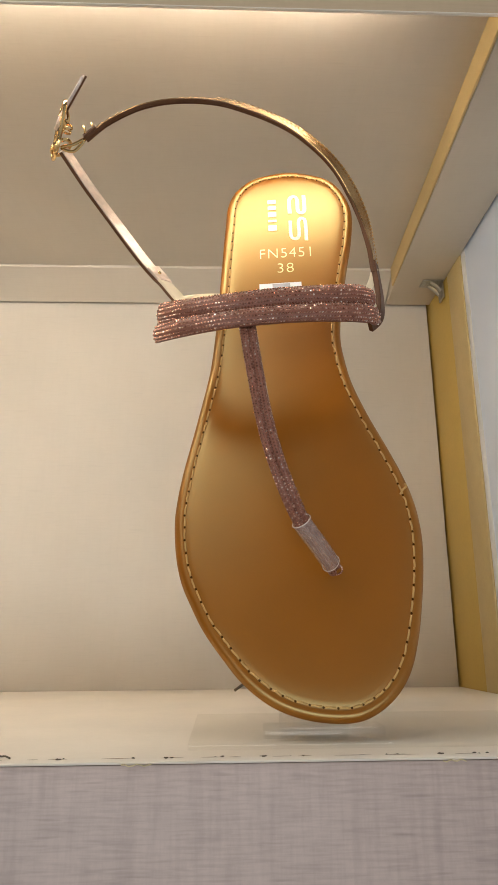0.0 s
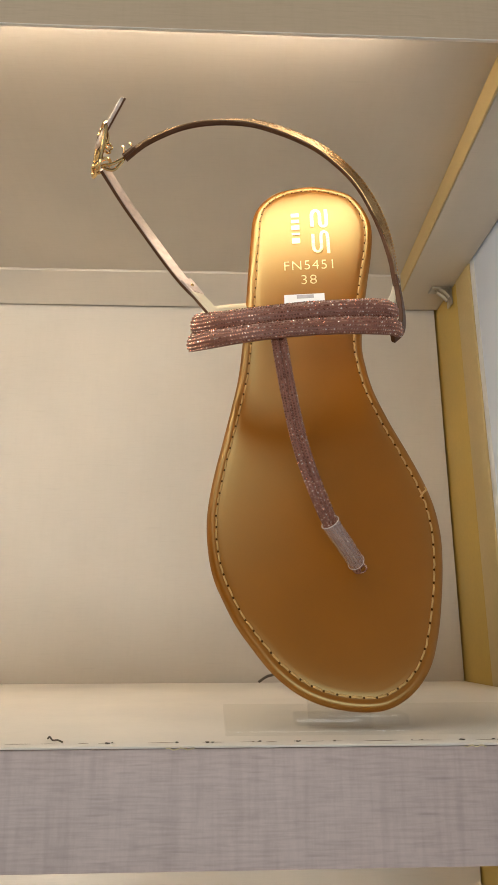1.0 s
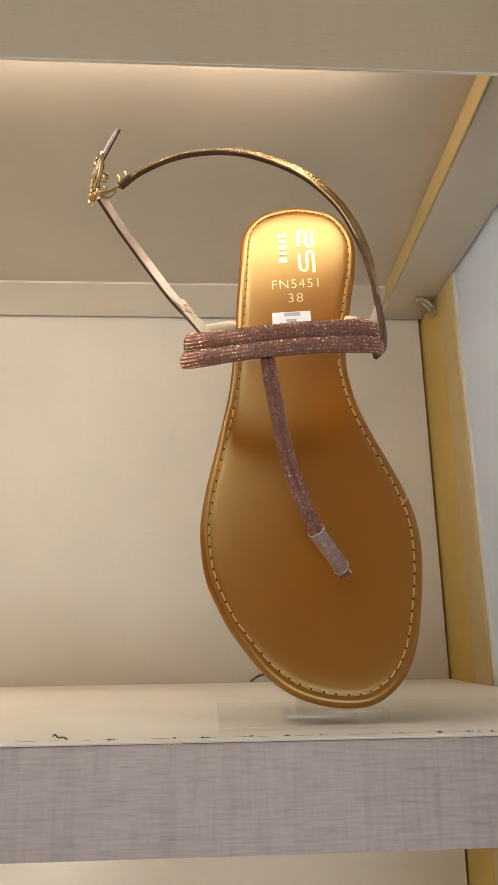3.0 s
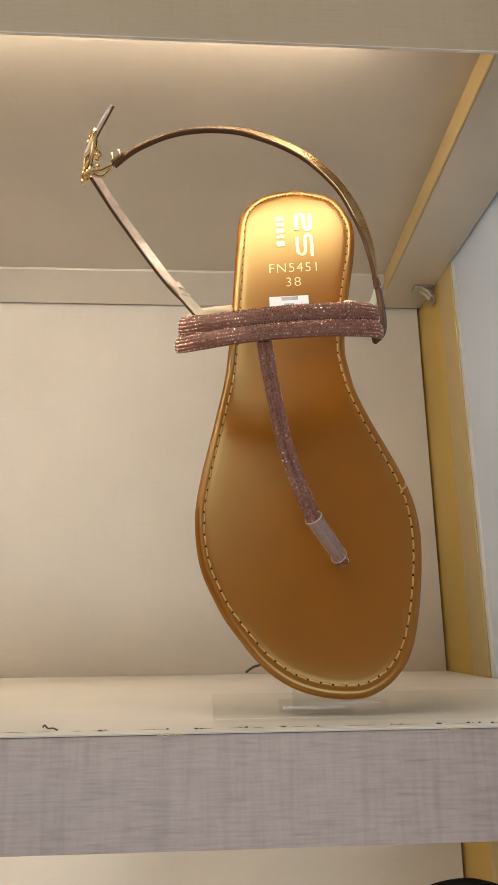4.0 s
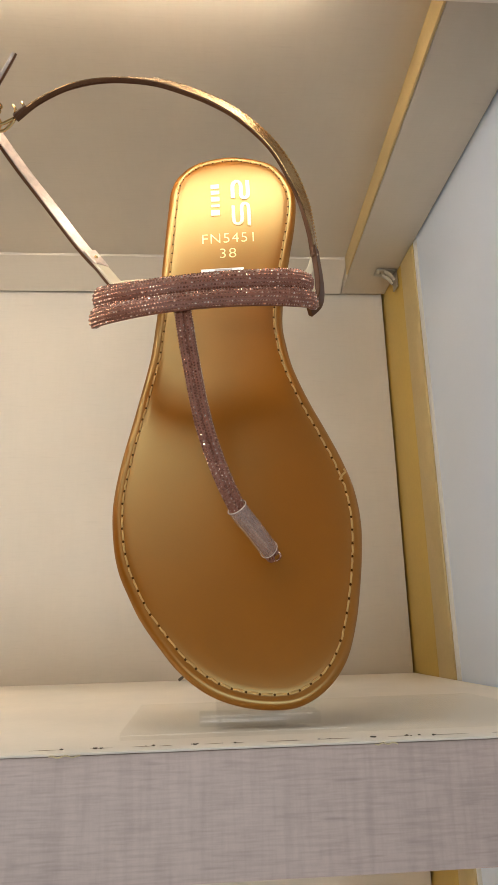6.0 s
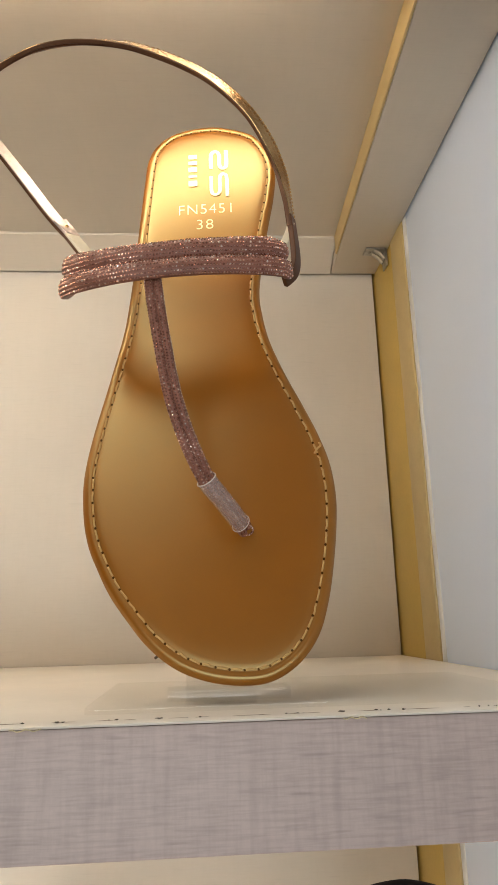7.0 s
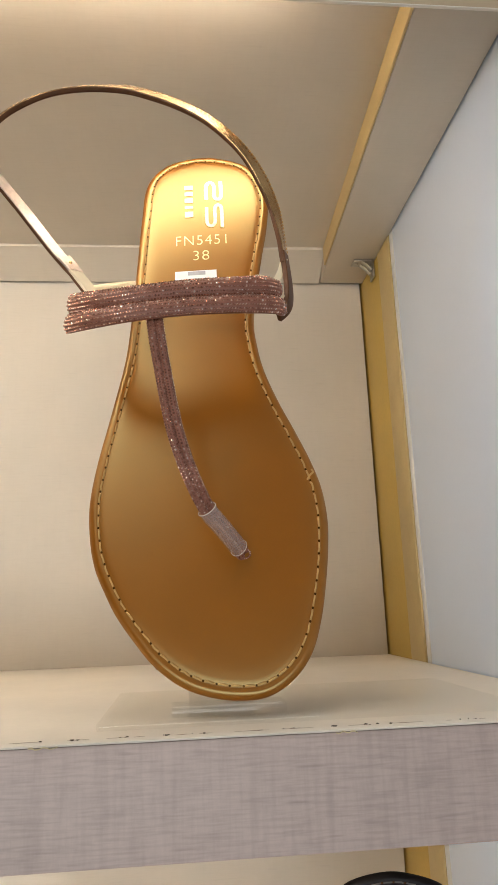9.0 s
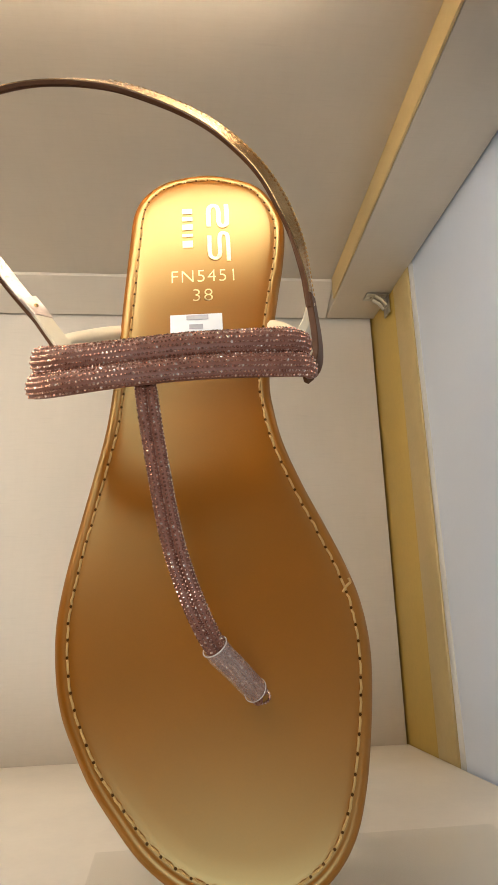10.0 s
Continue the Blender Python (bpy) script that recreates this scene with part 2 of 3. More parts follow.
def shelf(top, label, led=True, thick=0.037, rise=0.0155, front=None):
    """One shelf: top board with worn front edge, fascia, and a recessed underside in a frame."""
    ob = group("display_shelf", pose(0, 0, 0), label, "shelf", "cabinet shelves")
    x0, x1 = LEFT + 0.001, SIDE - 0.0012
    low = top - thick
    under, core = low + rise, low + rise + 0.0163
    rear = 0.5255

    def inner(y):
        return 0.094 + 0.0085 * (y - FRONT) / (rear - FRONT)

    def skewed(b, limit):
        for v in b.verts:
            if v.co.x < limit:
                v.co.x += inner(v.co.y) - 0.094
        return b

    b = bmesh.new()
    n = 260
    wob = [0.0003 * noise.noise((k * 0.37, top * 3, 0)) - 0.0005 * max(0, noise.noise((k * 0.9, 5, top)) - 0.15) for k in range(n + 1)]
    xs = [x0 + (x1 - x0) * k / n for k in range(n + 1)]
    rings = []
    for x, w in zip(xs, wob):
        yf = FRONT - 0.0012 - w
        rings.append([b.verts.new(v) for v in ((x, BACK - 0.001, top), (x, yf + 0.0015, top), (x, yf, top - 0.0009), (x, yf + 0.0004, top - 0.0015 + w * 0.4), (x, BACK - 0.001, top - 0.0015))])
    for r, q in zip(rings, rings[1:]):
        for j in range(5):
            b.faces.new((r[j], r[(j + 1) % 5], q[(j + 1) % 5], q[j]))
    b.faces.new(rings[0]), b.faces.new(rings[-1][::-1])
    part("top_board", b, CREAM, ob, "cream laminate top with a worn front edge")
    part("fascia", slab(x0, x1, FRONT, FRONT + 0.0016, low, top - 0.0018, 0.0004), front or LINEN_FRONT, ob, "linen-look front edge")
    if front:
        part("edge_band", slab(x0, x1, FRONT - 0.0003, FRONT + 0.0012, low - 0.0006, low - 0.0002, 0.0001), CREAM, ob, "pale band under the front edge")
    part("ceiling_panel", slab(x0, 0.1035, FRONT + 0.0028, BACK - 0.0012, core, top - 0.0019, 0), LINEN, ob)
    b = bmesh.new()
    ends = [[b.verts.new((x, y, z)) for y, z in ((rear, core - 0.0002), (rear, core - 0.0022), (BACK - 0.0030, under), (BACK - 0.0030, core - 0.0002))] for x in (x0, 0.1041)]
    for k in range(4):
        b.faces.new((ends[0][k], ends[0][(k + 1) % 4], ends[1][(k + 1) % 4], ends[1][k]))
    b.faces.new(ends[0][::-1]), b.faces.new(ends[1])
    bmesh.ops.recalc_face_normals(b, faces=b.faces)
    part("rear_rail", b, LINEN, ob, smooth=False)
    part("side_rail", skewed(slab(0.0958, x1 + 0.0014, FRONT + 0.0030, BACK - 0.0030, under + 0.0003, core - 0.0002, 0.0004), 0.1), LINEN, ob)
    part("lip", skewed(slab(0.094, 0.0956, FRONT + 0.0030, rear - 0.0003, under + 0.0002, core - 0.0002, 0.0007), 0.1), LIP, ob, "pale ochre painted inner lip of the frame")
    if led:
        strip_light = group("led_strip_light", pose(0, 0, 0), "warm white led strip behind the shelf front edge", "light", "shelf led strips")
        part("channel", slab(-0.55, 0.045, FRONT + 0.0028, FRONT + 0.0130, core - 0.0026, core - 0.0006, 0.0003), STEEL, strip_light)
        part("diffuser", slab(-0.545, 0.040, FRONT + 0.0040, FRONT + 0.0122, core - 0.0088, core - 0.0028, 0.001), LED, strip_light)
    return ob


shelf_main = shelf(TOP, "cream shelf with greyish linen-look front edge and chipped rim")
shelf_up = shelf(1.687, "shelf with linen-look front edge tinted for warm light and recessed lit underside", thick=0.0495, rise=0.0170, front=LINEN_WARM_TINT)
shelf_low = shelf(TOP - PITCH, "lower cream shelf with linen-look front edge", led=False)

# worn spots along the front rim: crumbs in small clusters, and a broken dark crack between them
rnd = random.Random(4)
b = bmesh.new()
for x in [0.0105, 0.0195, 0.0225, 0.0340, 0.0465, 0.0490, 0.0545, 0.0780, 0.0800, 0.0835, 0.0960, 0.1150, -0.0074, -0.0100, -0.0200, -0.0330, -0.0480, -0.0600, -0.0800]:
    for k in range(rnd.randint(1, 4)):
        r = rnd.uniform(0.00012, 0.00040)
        at = (x + rnd.uniform(-0.0014, 0.0014), FRONT + 0.0004 + rnd.uniform(-0.0003, 0.0004), TOP + r * 0.3)
        made = bmesh.ops.create_icosphere(b, subdivisions=1, radius=r, matrix=Matrix.LocRotScale(at, None, (rnd.uniform(0.9, 2.4), 0.8, 0.8)))
        for v in made["verts"]:
            v.co += Vector((rnd.uniform(-1, 1), rnd.uniform(-1, 1), rnd.uniform(-1, 1))) * r * 0.35
tagged(part("rim_chips", b, DARK, shelf_main, "dark crumbs and chips along the rim"), kind="stuff")
b = bmesh.new()
x = -0.13
while x < 0.135:
    ln = rnd.uniform(0.002, 0.012)
    sweep(frames_along([Vector((x + ln * k / 6, FRONT + 0.0003 + 0.0001 * rnd.uniform(-1, 1), TOP + 0.00004)) for k in range(7)], upward), oval(0.00007, 0.00016, 6), b, taper=lambda f: 0.35 + 0.65 * math.sin(math.pi * f))
    x += ln + rnd.uniform(0.0005, 0.012)
tagged(part("rim_crack", b, CRACK, shelf_main, "broken brown line along the worn rim"), kind="stuff")
for x, ln in ((-0.062, 0.009), (0.035, 0.007)):
    b = sweep(frames_along([Vector((x + ln * k / 8, FRONT - 0.0012 - 0.0003 * math.sin(k), TOP - 0.0017 + 0.0003 * math.sin(k * 1.7 + x * 90))) for k in range(9)], upward), oval(0.0002, 0.0004, 6))
    part("frayed_band", b, CORE, shelf_main, "peeling edge band")

# curled fibre lying on the rim
fib = part("fibre", wire([(-0.1018, 0.2680, TOP + 0.0006), (-0.1008, 0.2660, TOP + 0.0014), (-0.0992, 0.2635, TOP + 0.0007), (-0.0972, 0.2618, TOP + 0.0009), (-0.0955, 0.2610, TOP + 0.0004)], 0.00028), DARK)
tagged(fib, "dark curled fibre lying on the shelf rim", "fibre")

# corner bracket under the frame
br = group("corner_bracket", pose(0.1410, 0.519, 1.6546), "small steel corner bracket screwed under the frame", "bracket")
part("top_plate", slab(-0.0165, -0.0005, -0.0055, 0.0055, -0.0016, -0.0003, 0.0004), STEEL, br)
part("side_plate", slab(-0.0018, -0.0004, -0.0055, 0.0055, -0.015, -0.0018, 0.0004), STEEL, br)
b = bmesh.new()
for k in (-1, 1):
    sweep(frames_along([Vector((-0.010, 0.0032 * k, -0.0017)), Vector((-0.0055, 0.0032 * k, -0.0045)), Vector((-0.0022, 0.0032 * k, -0.009))], lambda p, t: Vector((-1, 0, -1))), oval(0.0008, 0.0022, 8), b)
part("brace", b, STEEL, br)
for q in ((-0.0135, -0.0016), (-0.0065, -0.0016)):
    b = bmesh.new()
    bmesh.ops.create_uvsphere(b, u_segments=10, v_segments=6, radius=0.0018, matrix=Matrix.LocRotScale((q[0], 0, q[1]), None, (1, 1, 0.5)))
    part("screw", b, STEEL, br)

# the unseen shop round the camera, dark walls and ceiling added to dim reflections
structure(part("floor", slab(-3, 3, -4.5, 0.7, -0.05, 0.0, 0), SHOP_FLOOR), "unseen shop floor, kept pale to bounce light upward", "floor")
structure(part("ceiling", slab(-3, 3, -4.5, 0.7, 2.7, 2.75, 0), SHOP), "unseen shop ceiling, kept dark to dim reflections", "ceiling")
structure(part("wall_north", slab(-3, 3, 0.60, 0.7, 0, 2.7, 0), SHOP), "unseen shop wall behind the cabinet, kept dark", "wall")
# opening kept low so the toe does not mirror the daylight
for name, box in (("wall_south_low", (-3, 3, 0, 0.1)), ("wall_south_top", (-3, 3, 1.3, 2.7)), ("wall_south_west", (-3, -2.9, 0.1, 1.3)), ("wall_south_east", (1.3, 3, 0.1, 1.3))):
    structure(part(name, slab(box[0], box[1], -4.6, -4.5, box[2], box[3], 0), SHOP), "unseen shop wall round the glass front, kept dark", "wall")
structure(part("wall_east", slab(3, 3.1, -4.5, 0.7, 0, 2.7, 0), SHOP), "unseen shop wall, kept dark to dim reflections", "wall")
structure(part("wall_west", slab(-3.1, -3, -4.5, 0.7, 0, 2.7, 0), SHOP), "unseen shop wall, kept dark to dim reflections", "wall")

# ---- sandals ----
LEAN_BACK = 12.06
# edges of the sole: distance from the support along the sole, and offset from the middle
EDGE_A = [(0.0102, -0.0043), (0.0145, -0.0150), (0.0221, -0.0247), (0.0321, -0.0328), (0.0412, -0.0391), (0.0505, -0.0438), (0.0589, -0.0474), (0.0686, -0.0497), (0.0812, -0.0508), (0.0915, -0.0502), (0.1048, -0.0479), (0.1186, -0.0447), (0.1343, -0.0411), (0.1508, -0.0376), (0.1665, -0.0357), (0.1850, -0.0341), (0.2034, -0.0329), (0.2177, -0.0319), (0.2327, -0.0308), (0.2465, -0.0295), (0.2557, -0.0258), (0.2632, -0.0172)]
EDGE_B = [(0.0096, 0.0172), (0.0150, 0.0264), (0.0238, 0.0335), (0.0356, 0.0379), (0.0490, 0.0409), (0.0630, 0.0431), (0.0752, 0.0439), (0.0879, 0.0426), (0.0999, 0.0391), (0.1123, 0.0342), (0.1267, 0.0281), (0.1417, 0.0229), (0.1540, 0.0205), (0.1667, 0.0196), (0.1850, 0.0220), (0.2034, 0.0253), (0.2176, 0.0281), (0.2325, 0.0300), (0.2423, 0.0294), (0.2528, 0.0255), (0.2604, 0.0194), (0.2652, 0.0075)]


def surf(w, s):
    """Height of the footbed: slightly twisted and crowned, with the heel dished back."""
    return -0.0085 + 0.035 * s + 0.10 * w - 0.8 * w * w - 0.35 * max(0.0, s - 0.215) ** 2


def outline(per=7):
    return spline([(0.0074, 0.0085, 0)] + [(w, s, 0) for s, w in EDGE_A] + [(-0.0032, 0.2664, 0)] + [(w, s, 0) for s, w in reversed(EDGE_B)], per, True)


def sole_rings(bm, rings, fill_spine):
    """Rings of (inset, height) round the outline, closed over the middle line."""
    o = outline()
    n = len(o)
    inward = []
    for i in range(n):
        t = (o[(i + 1) % n] - o[i - 1]).normalized()
        inward.append(Vector((t.y, -t.x, 0)))
    if inward[n // 4].x < 0:
        inward = [-v for v in inward]
    made = []
    for inset, h in rings:
        made.append([bm.verts.new((p.x + v.x * inset, p.y + v.y * inset, h + surf(p.x + v.x * inset, p.y + v.y * inset))) for p, v in zip(o, inward)])
    if fill_spine:
        inset, h = rings[-1]
        for k in (0.14, 0.3, 0.46, 0.62, 0.76, 0.88):
            ring = []
            for p, v in zip(o, inward):
                q = p + v * inset
                sy = min(max(q.y, 0.055), 0.228)
                c = Vector((0.001 - 0.009 * math.sin((sy - 0.05) * 9), sy, 0))
                q = q.lerp(c, k)
                ring.append(bm.verts.new((q.x, q.y, h + surf(q.x, q.y))))
            made.append(ring)
    for r, q in zip(made, made[1:]):
        for i in range(n):
            bm.faces.new((r[i], r[(i + 1) % n], q[(i + 1) % n], q[i]))
    bm.faces.new(made[-1])
    return made


def sole_parts(thing, leather, under, thread, stitched=True):
    b = bmesh.new()
    sole_rings(b, [(0.0030, -0.0042), (0.0005, -0.0038), (0.0, -0.0024), (0.0005, -0.0012), (0.0014, -0.0004), (0.0026, -0.0001), (0.0034, -0.0002), (0.0040, -0.0004), (0.0047, -0.0002), (0.0070, 0.0)], True)
    insole = part("insole", b, leather, thing, "smooth leather footbed with a turned rim")
    b = bmesh.new()
    made = sole_rings(b, [(0.0016, -0.0044), (0.0012, -0.0060), (0.0020, -0.0072), (0.0060, -0.0074)], True)
    b.faces.new(made[0])
    part("outsole", b, under, thing)
    if not stitched:
        return
    # stitches lie along the groove
    o = outline(40)
    n = len(o)
    cum = [0.0]
    for i in range(n):
        cum.append(cum[-1] + (o[(i + 1) % n] - o[i]).length)
    count = int(cum[-1] / 0.0053)
    holes = bmesh.new()
    rnd = random.Random(8)
    for k in range(count):
        pts = []
        for f in (0.0, 0.12, 0.35, 0.65, 0.88):
            d = cum[-1] * (k + f) / count
            i = int(np.searchsorted(cum, d)) % n
            t = (o[(i + 1) % n] - o[i - 1]).normalized()
            v = Vector((t.y, -t.x, 0))
            if v.dot(Vector((-0.002, 0.13, 0)) - o[i]) < 0 and abs(o[i].x) > 0.015:
                v = -v
            if abs(o[i].x) <= 0.015 and v.y * (0.13 - o[i].y) < 0:
                v = -v
            toe = max(0.0, 1 - o[i].y / 0.045)
            q = o[i] + v * (0.0040 + 0.0010 * toe + rnd.uniform(-0.00018, 0.00018))
            if f == 0.0:
                bmesh.ops.create_icosphere(holes, subdivisions=1, radius=0.00052, matrix=Matrix.LocRotScale((q.x, q.y, surf(q.x, q.y) - 0.0003), None, (1, 1, 0.6)))
                continue
            lift = 0.0001 if f in (0.35, 0.65) else -0.0005
            pts.append(Vector((q.x, q.y, surf(q.x, q.y) + lift + 0.0002 * toe)))
        part("stitch", sweep(frames_along(pts, upward), oval(0.0003, 0.00040, 6)), thread, insole)
    tagged(part("needle_hole_row", holes, DARK_HOLE, insole), kind="stuff")


sandal = group("sandal", pose(0, 0.2727, TOP, 90 - LEAN_BACK, 0, 0), "tan leather flat sandal with rose-gold beaded straps standing on its toe", "sandal")
sole_parts(sandal, TAN, OUTSOLE, THREAD)
part("thread_knot", wire([(0.0366, 0.0900, -0.0018), (0.0376, 0.0915, -0.0006), (0.0388, 0.0925, 0.0000), (0.0382, 0.0935, 0.0006)], 0.0004), THREAD, sandal)

MID = Vector((-0.012, 0.0, 0.004))


def off_axis(p, t):
    return Vector((p.x - MID.x, 0, p.z - MID.z))


BAND = spline([(-0.031, 0.190, -0.012), (-0.047, 0.177, 0.001), (-0.0556, 0.1612, 0.0120), (-0.0556, 0.1529, 0.0225), (-0.0464, 0.1473, 0.0325), (-0.0305, 0.1460, 0.0384), (-0.0095, 0.1484, 0.0392), (0.0100, 0.1506, 0.0380), (0.0222, 0.1540, 0.0335), (0.0278, 0.1566, 0.0270), (0.0270, 0.172, 0.0100), (0.0215, 0.190, -0.0055)], 10)
band_frames = frames_along(BAND, off_axis)


def bead_rows(line, rows, pitch, size, parent, rnd):
    """Faceted beads in rows over a strap; rows: (normal, side) offsets."""
    b = bmesh.new()
    cum = [0.0]
    for a, c in zip(line, line[1:]):
        cum.append(cum[-1] + (c[0] - a[0]).length)
    for ri, (dn, ds) in enumerate(rows):
        d = pitch * (0.5 if ri % 2 else 0.1)
        while d < cum[-1]:
            i = min(int(np.searchsorted(cum, d)), len(line) - 1)
            j = max(i - 1, 0)
            f = (d - cum[j]) / max(cum[i] - cum[j], 1e-9)
            p = line[j][0].lerp(line[i][0], f)
            t, n, s = (line[j][k].lerp(line[i][k], f).normalized() for k in (1, 2, 3))
            out = (n + s * (ds * 60)).normalized()
            c = p + n * dn + s * ds
            t2 = out.cross(s if abs(out.dot(s)) < 0.9 else n).normalized()
            s2 = out.cross(t2)
            r = size * rnd.uniform(0.85, 1.12)
            tilt = Vector((rnd.uniform(-1, 1), rnd.uniform(-1, 1), rnd.uniform(-1, 1))) * 0.42
            top = c + (out + tilt).normalized() * r * 0.75
            base = [b.verts.new(c + (t2 * math.cos(a) + s2 * math.sin(a)) * r) for a in (0.4, 1.45, 2.5, 3.54, 4.59, 5.64)]
            mid = [b.verts.new(top + (t2 * math.cos(a) + s2 * math.sin(a)) * r * 0.5) for a in (0.4, 1.45, 2.5, 3.54, 4.59, 5.64)]
            for k in range(6):
                b.faces.new((base[k], base[(k + 1) % 6], mid[(k + 1) % 6], mid[k]))
            b.faces.new(mid)
            d += pitch
    tagged(part("beading", b, BEAD, parent, "rows of small faceted rose-gold beads", smooth=False), kind="stuff")


rnd = random.Random(3)
for shift in (0.0040, -0.0040):
    line = [(p + s * shift, t, n, s) for p, t, n, s in band_frames[20:88]]
    roll = part("band_roll", sweep(line, oval(0.0023, 0.0039, 14), taper=lambda f: 0.72 + 0.28 * min(1, f / 0.05, (1 - f) / 0.03)), ROSE, sandal, "padded rose strap set with beads")
    rows = [(0.0023 * math.cos(a), 0.0039 * math.sin(a)) for a in (-1.40, -0.95, -0.52, -0.10, 0.32, 0.75, 1.20)]
    bead_rows(line[2:-1], rows, 0.00112, 0.00047, roll, rnd)
lining = [(p - n * 0.0023 - s * 0.0019, t, n, s) for p, t, n, s in band_frames[22:87]]
part("band_lining", sweep(lining, strip(0.0066, 0.0010)), LINING, sandal, "cream leather lining")
for pts, way in (([(-0.0545, 0.158, 0.0180), (-0.0510, 0.1715, 0.0100), (-0.0430, 0.1835, -0.0020), (-0.0350, 0.1925, -0.0120), (-0.0270, 0.1970, -0.0175)], (-0.5, 0.3, 0.8)),
                 ([(0.0262, 0.1600, 0.0240), (0.0268, 0.1700, 0.0150), (0.0250, 0.1810, 0.0050), (0.0215, 0.1910, -0.0060)], (1, 0, 0.2))):
    part("side_strap", sweep(frames_along(spline(pts, 8), lambda p, t, w=way: Vector(w)), oval(0.0034, 0.0044, 14)), LINING, sandal, "cream side strap sewn into the sole")

THONG = spline([(-0.0234, 0.1450, 0.0345), (-0.0225, 0.1375, 0.0352), (-0.0213, 0.1285, 0.0338), (-0.0192, 0.1160, 0.0312), (-0.0171, 0.1038, 0.0297), (-0.0145, 0.0928, 0.0282), (-0.0100, 0.0805, 0.0245), (-0.0046, 0.0715, 0.0172), (0.0015, 0.0670, 0.0082), (0.0073, 0.0630, -0.0013), (0.0096, 0.0614, -0.0062)], 8)
thong_frames = frames_along(THONG, lambda p, t: Vector((0.05, 0, 1)))
for shift in (0.00145, -0.00145):
    line = [(p + q * shift, t, n, q) for p, t, n, q in thong_frames]
    strap = part("toe_strap", sweep(line, oval(0.0017, 0.0015, 12), taper=lambda f: 1.12 - 0.15 * f), ROSE, sandal, "narrow beaded toe strap")
    bead_rows(line[4:-3], [(0.0018 * math.cos(a), 0.0016 * math.sin(a)) for a in (-1.15, -0.4, 0.35, 1.1)], 0.00115, 0.00044, strap, rnd)
part("toe_strap_lining", sweep([(p - n * 0.0012 - q * 0.0007, t, n, q) for p, t, n, q in thong_frames[3:-10]], strip(0.0027, 0.0005)), LINING, sandal)
sl = thong_frames[-25:-7]
p, t, n, q = sl[0]
ring = [p + n * 0.0031 * math.cos(a) + q * 0.0036 * math.sin(a) for a in np.linspace(0, 5.84, 16)]
b = sweep(sl, oval(0.0031, 0.0036, 18), closed_profile=True)
b.faces.ensure_lookup_table()
bmesh.ops.delete(b, geom=[f for f in b.faces if len(f.verts) > 4], context="FACES_ONLY")
sleeve = part("plastic_sleeve", b, SLEEVE, sandal, "milky clear plastic sleeve over the toe post")
part("sleeve_rim", wire(ring, 0.00020, 6, 2, True), SLEEVE_RIM, sleeve)
p, t, n, q = sl[-1]
ring = [p + n * 0.0031 * math.cos(a) + q * 0.0036 * math.sin(a) for a in np.linspace(0, 5.84, 16)]
part("sleeve_rim", wire(ring, 0.00016, 6, 2, True), SLEEVE_RIM, sleeve)
b = bmesh.new()
for k in range(16):
    a = 2 * math.pi * k / 16
    bmesh.ops.create_icosphere(b, subdivisions=1, radius=0.0005, matrix=Matrix.Translation((0.0098 + 0.0024 * math.cos(a), 0.0612 + 0.0020 * math.sin(a), surf(0.0098, 0.0612) + 0.0005)))
part("toe_post_collar", b, BEAD, sandal)

# ankle strap
ARC = spline([(-0.0857, 0.2145, 0.0577), (-0.0772, 0.2192, 0.0617), (-0.0657, 0.2215, 0.0663), (-0.0535, 0.2268, 0.0659), (-0.0396, 0.2340, 0.0614), (-0.0275, 0.2393, 0.0556), (-0.0126, 0.2412, 0.0490), (0.0006, 0.2380, 0.0440), (0.0132, 0.2291, 0.0388), (0.0215, 0.2192, 0.0335), (0.0273, 0.2062, 0.0287), (0.0295, 0.1939, 0.0266), (0.0310, 0.1815, 0.0238), (0.0318, 0.1660, 0.0225), (0.0306, 0.1575, 0.0222), (0.0265, 0.1528, 0.0221)], 8)
ARC_MID = Vector((-0.033, 0.185, 0.045))


def strap_way(p, t):
    """The strap's face turns from facing out of the heel to lying flat against the band."""
    out = Vector((p.x - ARC_MID.x, p.y - ARC_MID.y, 0)).normalized()
    e = min(1.0, max(0.0, (-0.022 - p.x) / 0.042))
    k = min(1.0, max(0.0, (0.216 - p.y) / 0.028)) if p.x > 0 else 0.0
    return out * (0.24 + 0.38 * e + 0.66 * k) + Vector((0, 0, 0.95 - 0.22 * e - 0.50 * k))


arc_frames = frames_along(ARC, strap_way)
ankle = part("ankle_strap", sweep(arc_frames[:-22], strip(0.0028, 0.0007)), ROSEGOLD, sandal, "thin metallic rose-gold ankle strap")


def cut_edge(line, half, centre):
    """Dark cut edge along the side of a strap that looks towards the centre."""
    sign = 1 if sum((centre - p).dot(s) for p, t, n, s in line) > 0 else -1
    return sweep([(p + s * sign * (half + 0.0003) - n * 0.0002, t, n, s) for p, t, n, s in line], strip(0.00035, 0.0006))


part("strap_edge", cut_edge(arc_frames[:-22], 0.0028, ARC_MID), STRAP_EDGE, ankle)
part("strap_lining", sweep([(p - n * 0.0011, t, n, s) for p, t, n, s in arc_frames[:-22]], strip(0.0026, 0.0004)), STRAP_EDGE, ankle, "dark brown inner face")
part("loop_lining", sweep(frames_along(spline([(0.0308, 0.1800, 0.0245), (0.0288, 0.1735, 0.0240), (0.0262, 0.1685, 0.0230)], 5), lambda p, t: Vector((0.2, 0.1, 1))), strip(0.0014, 0.0006)), LINING, ankle, "cream inner face of the loop")
part("strap_loop", sweep(arc_frames[-26:], strip(0.0030, 0.0011)), STRAP_EDGE, ankle, "brown loop round the beaded band")
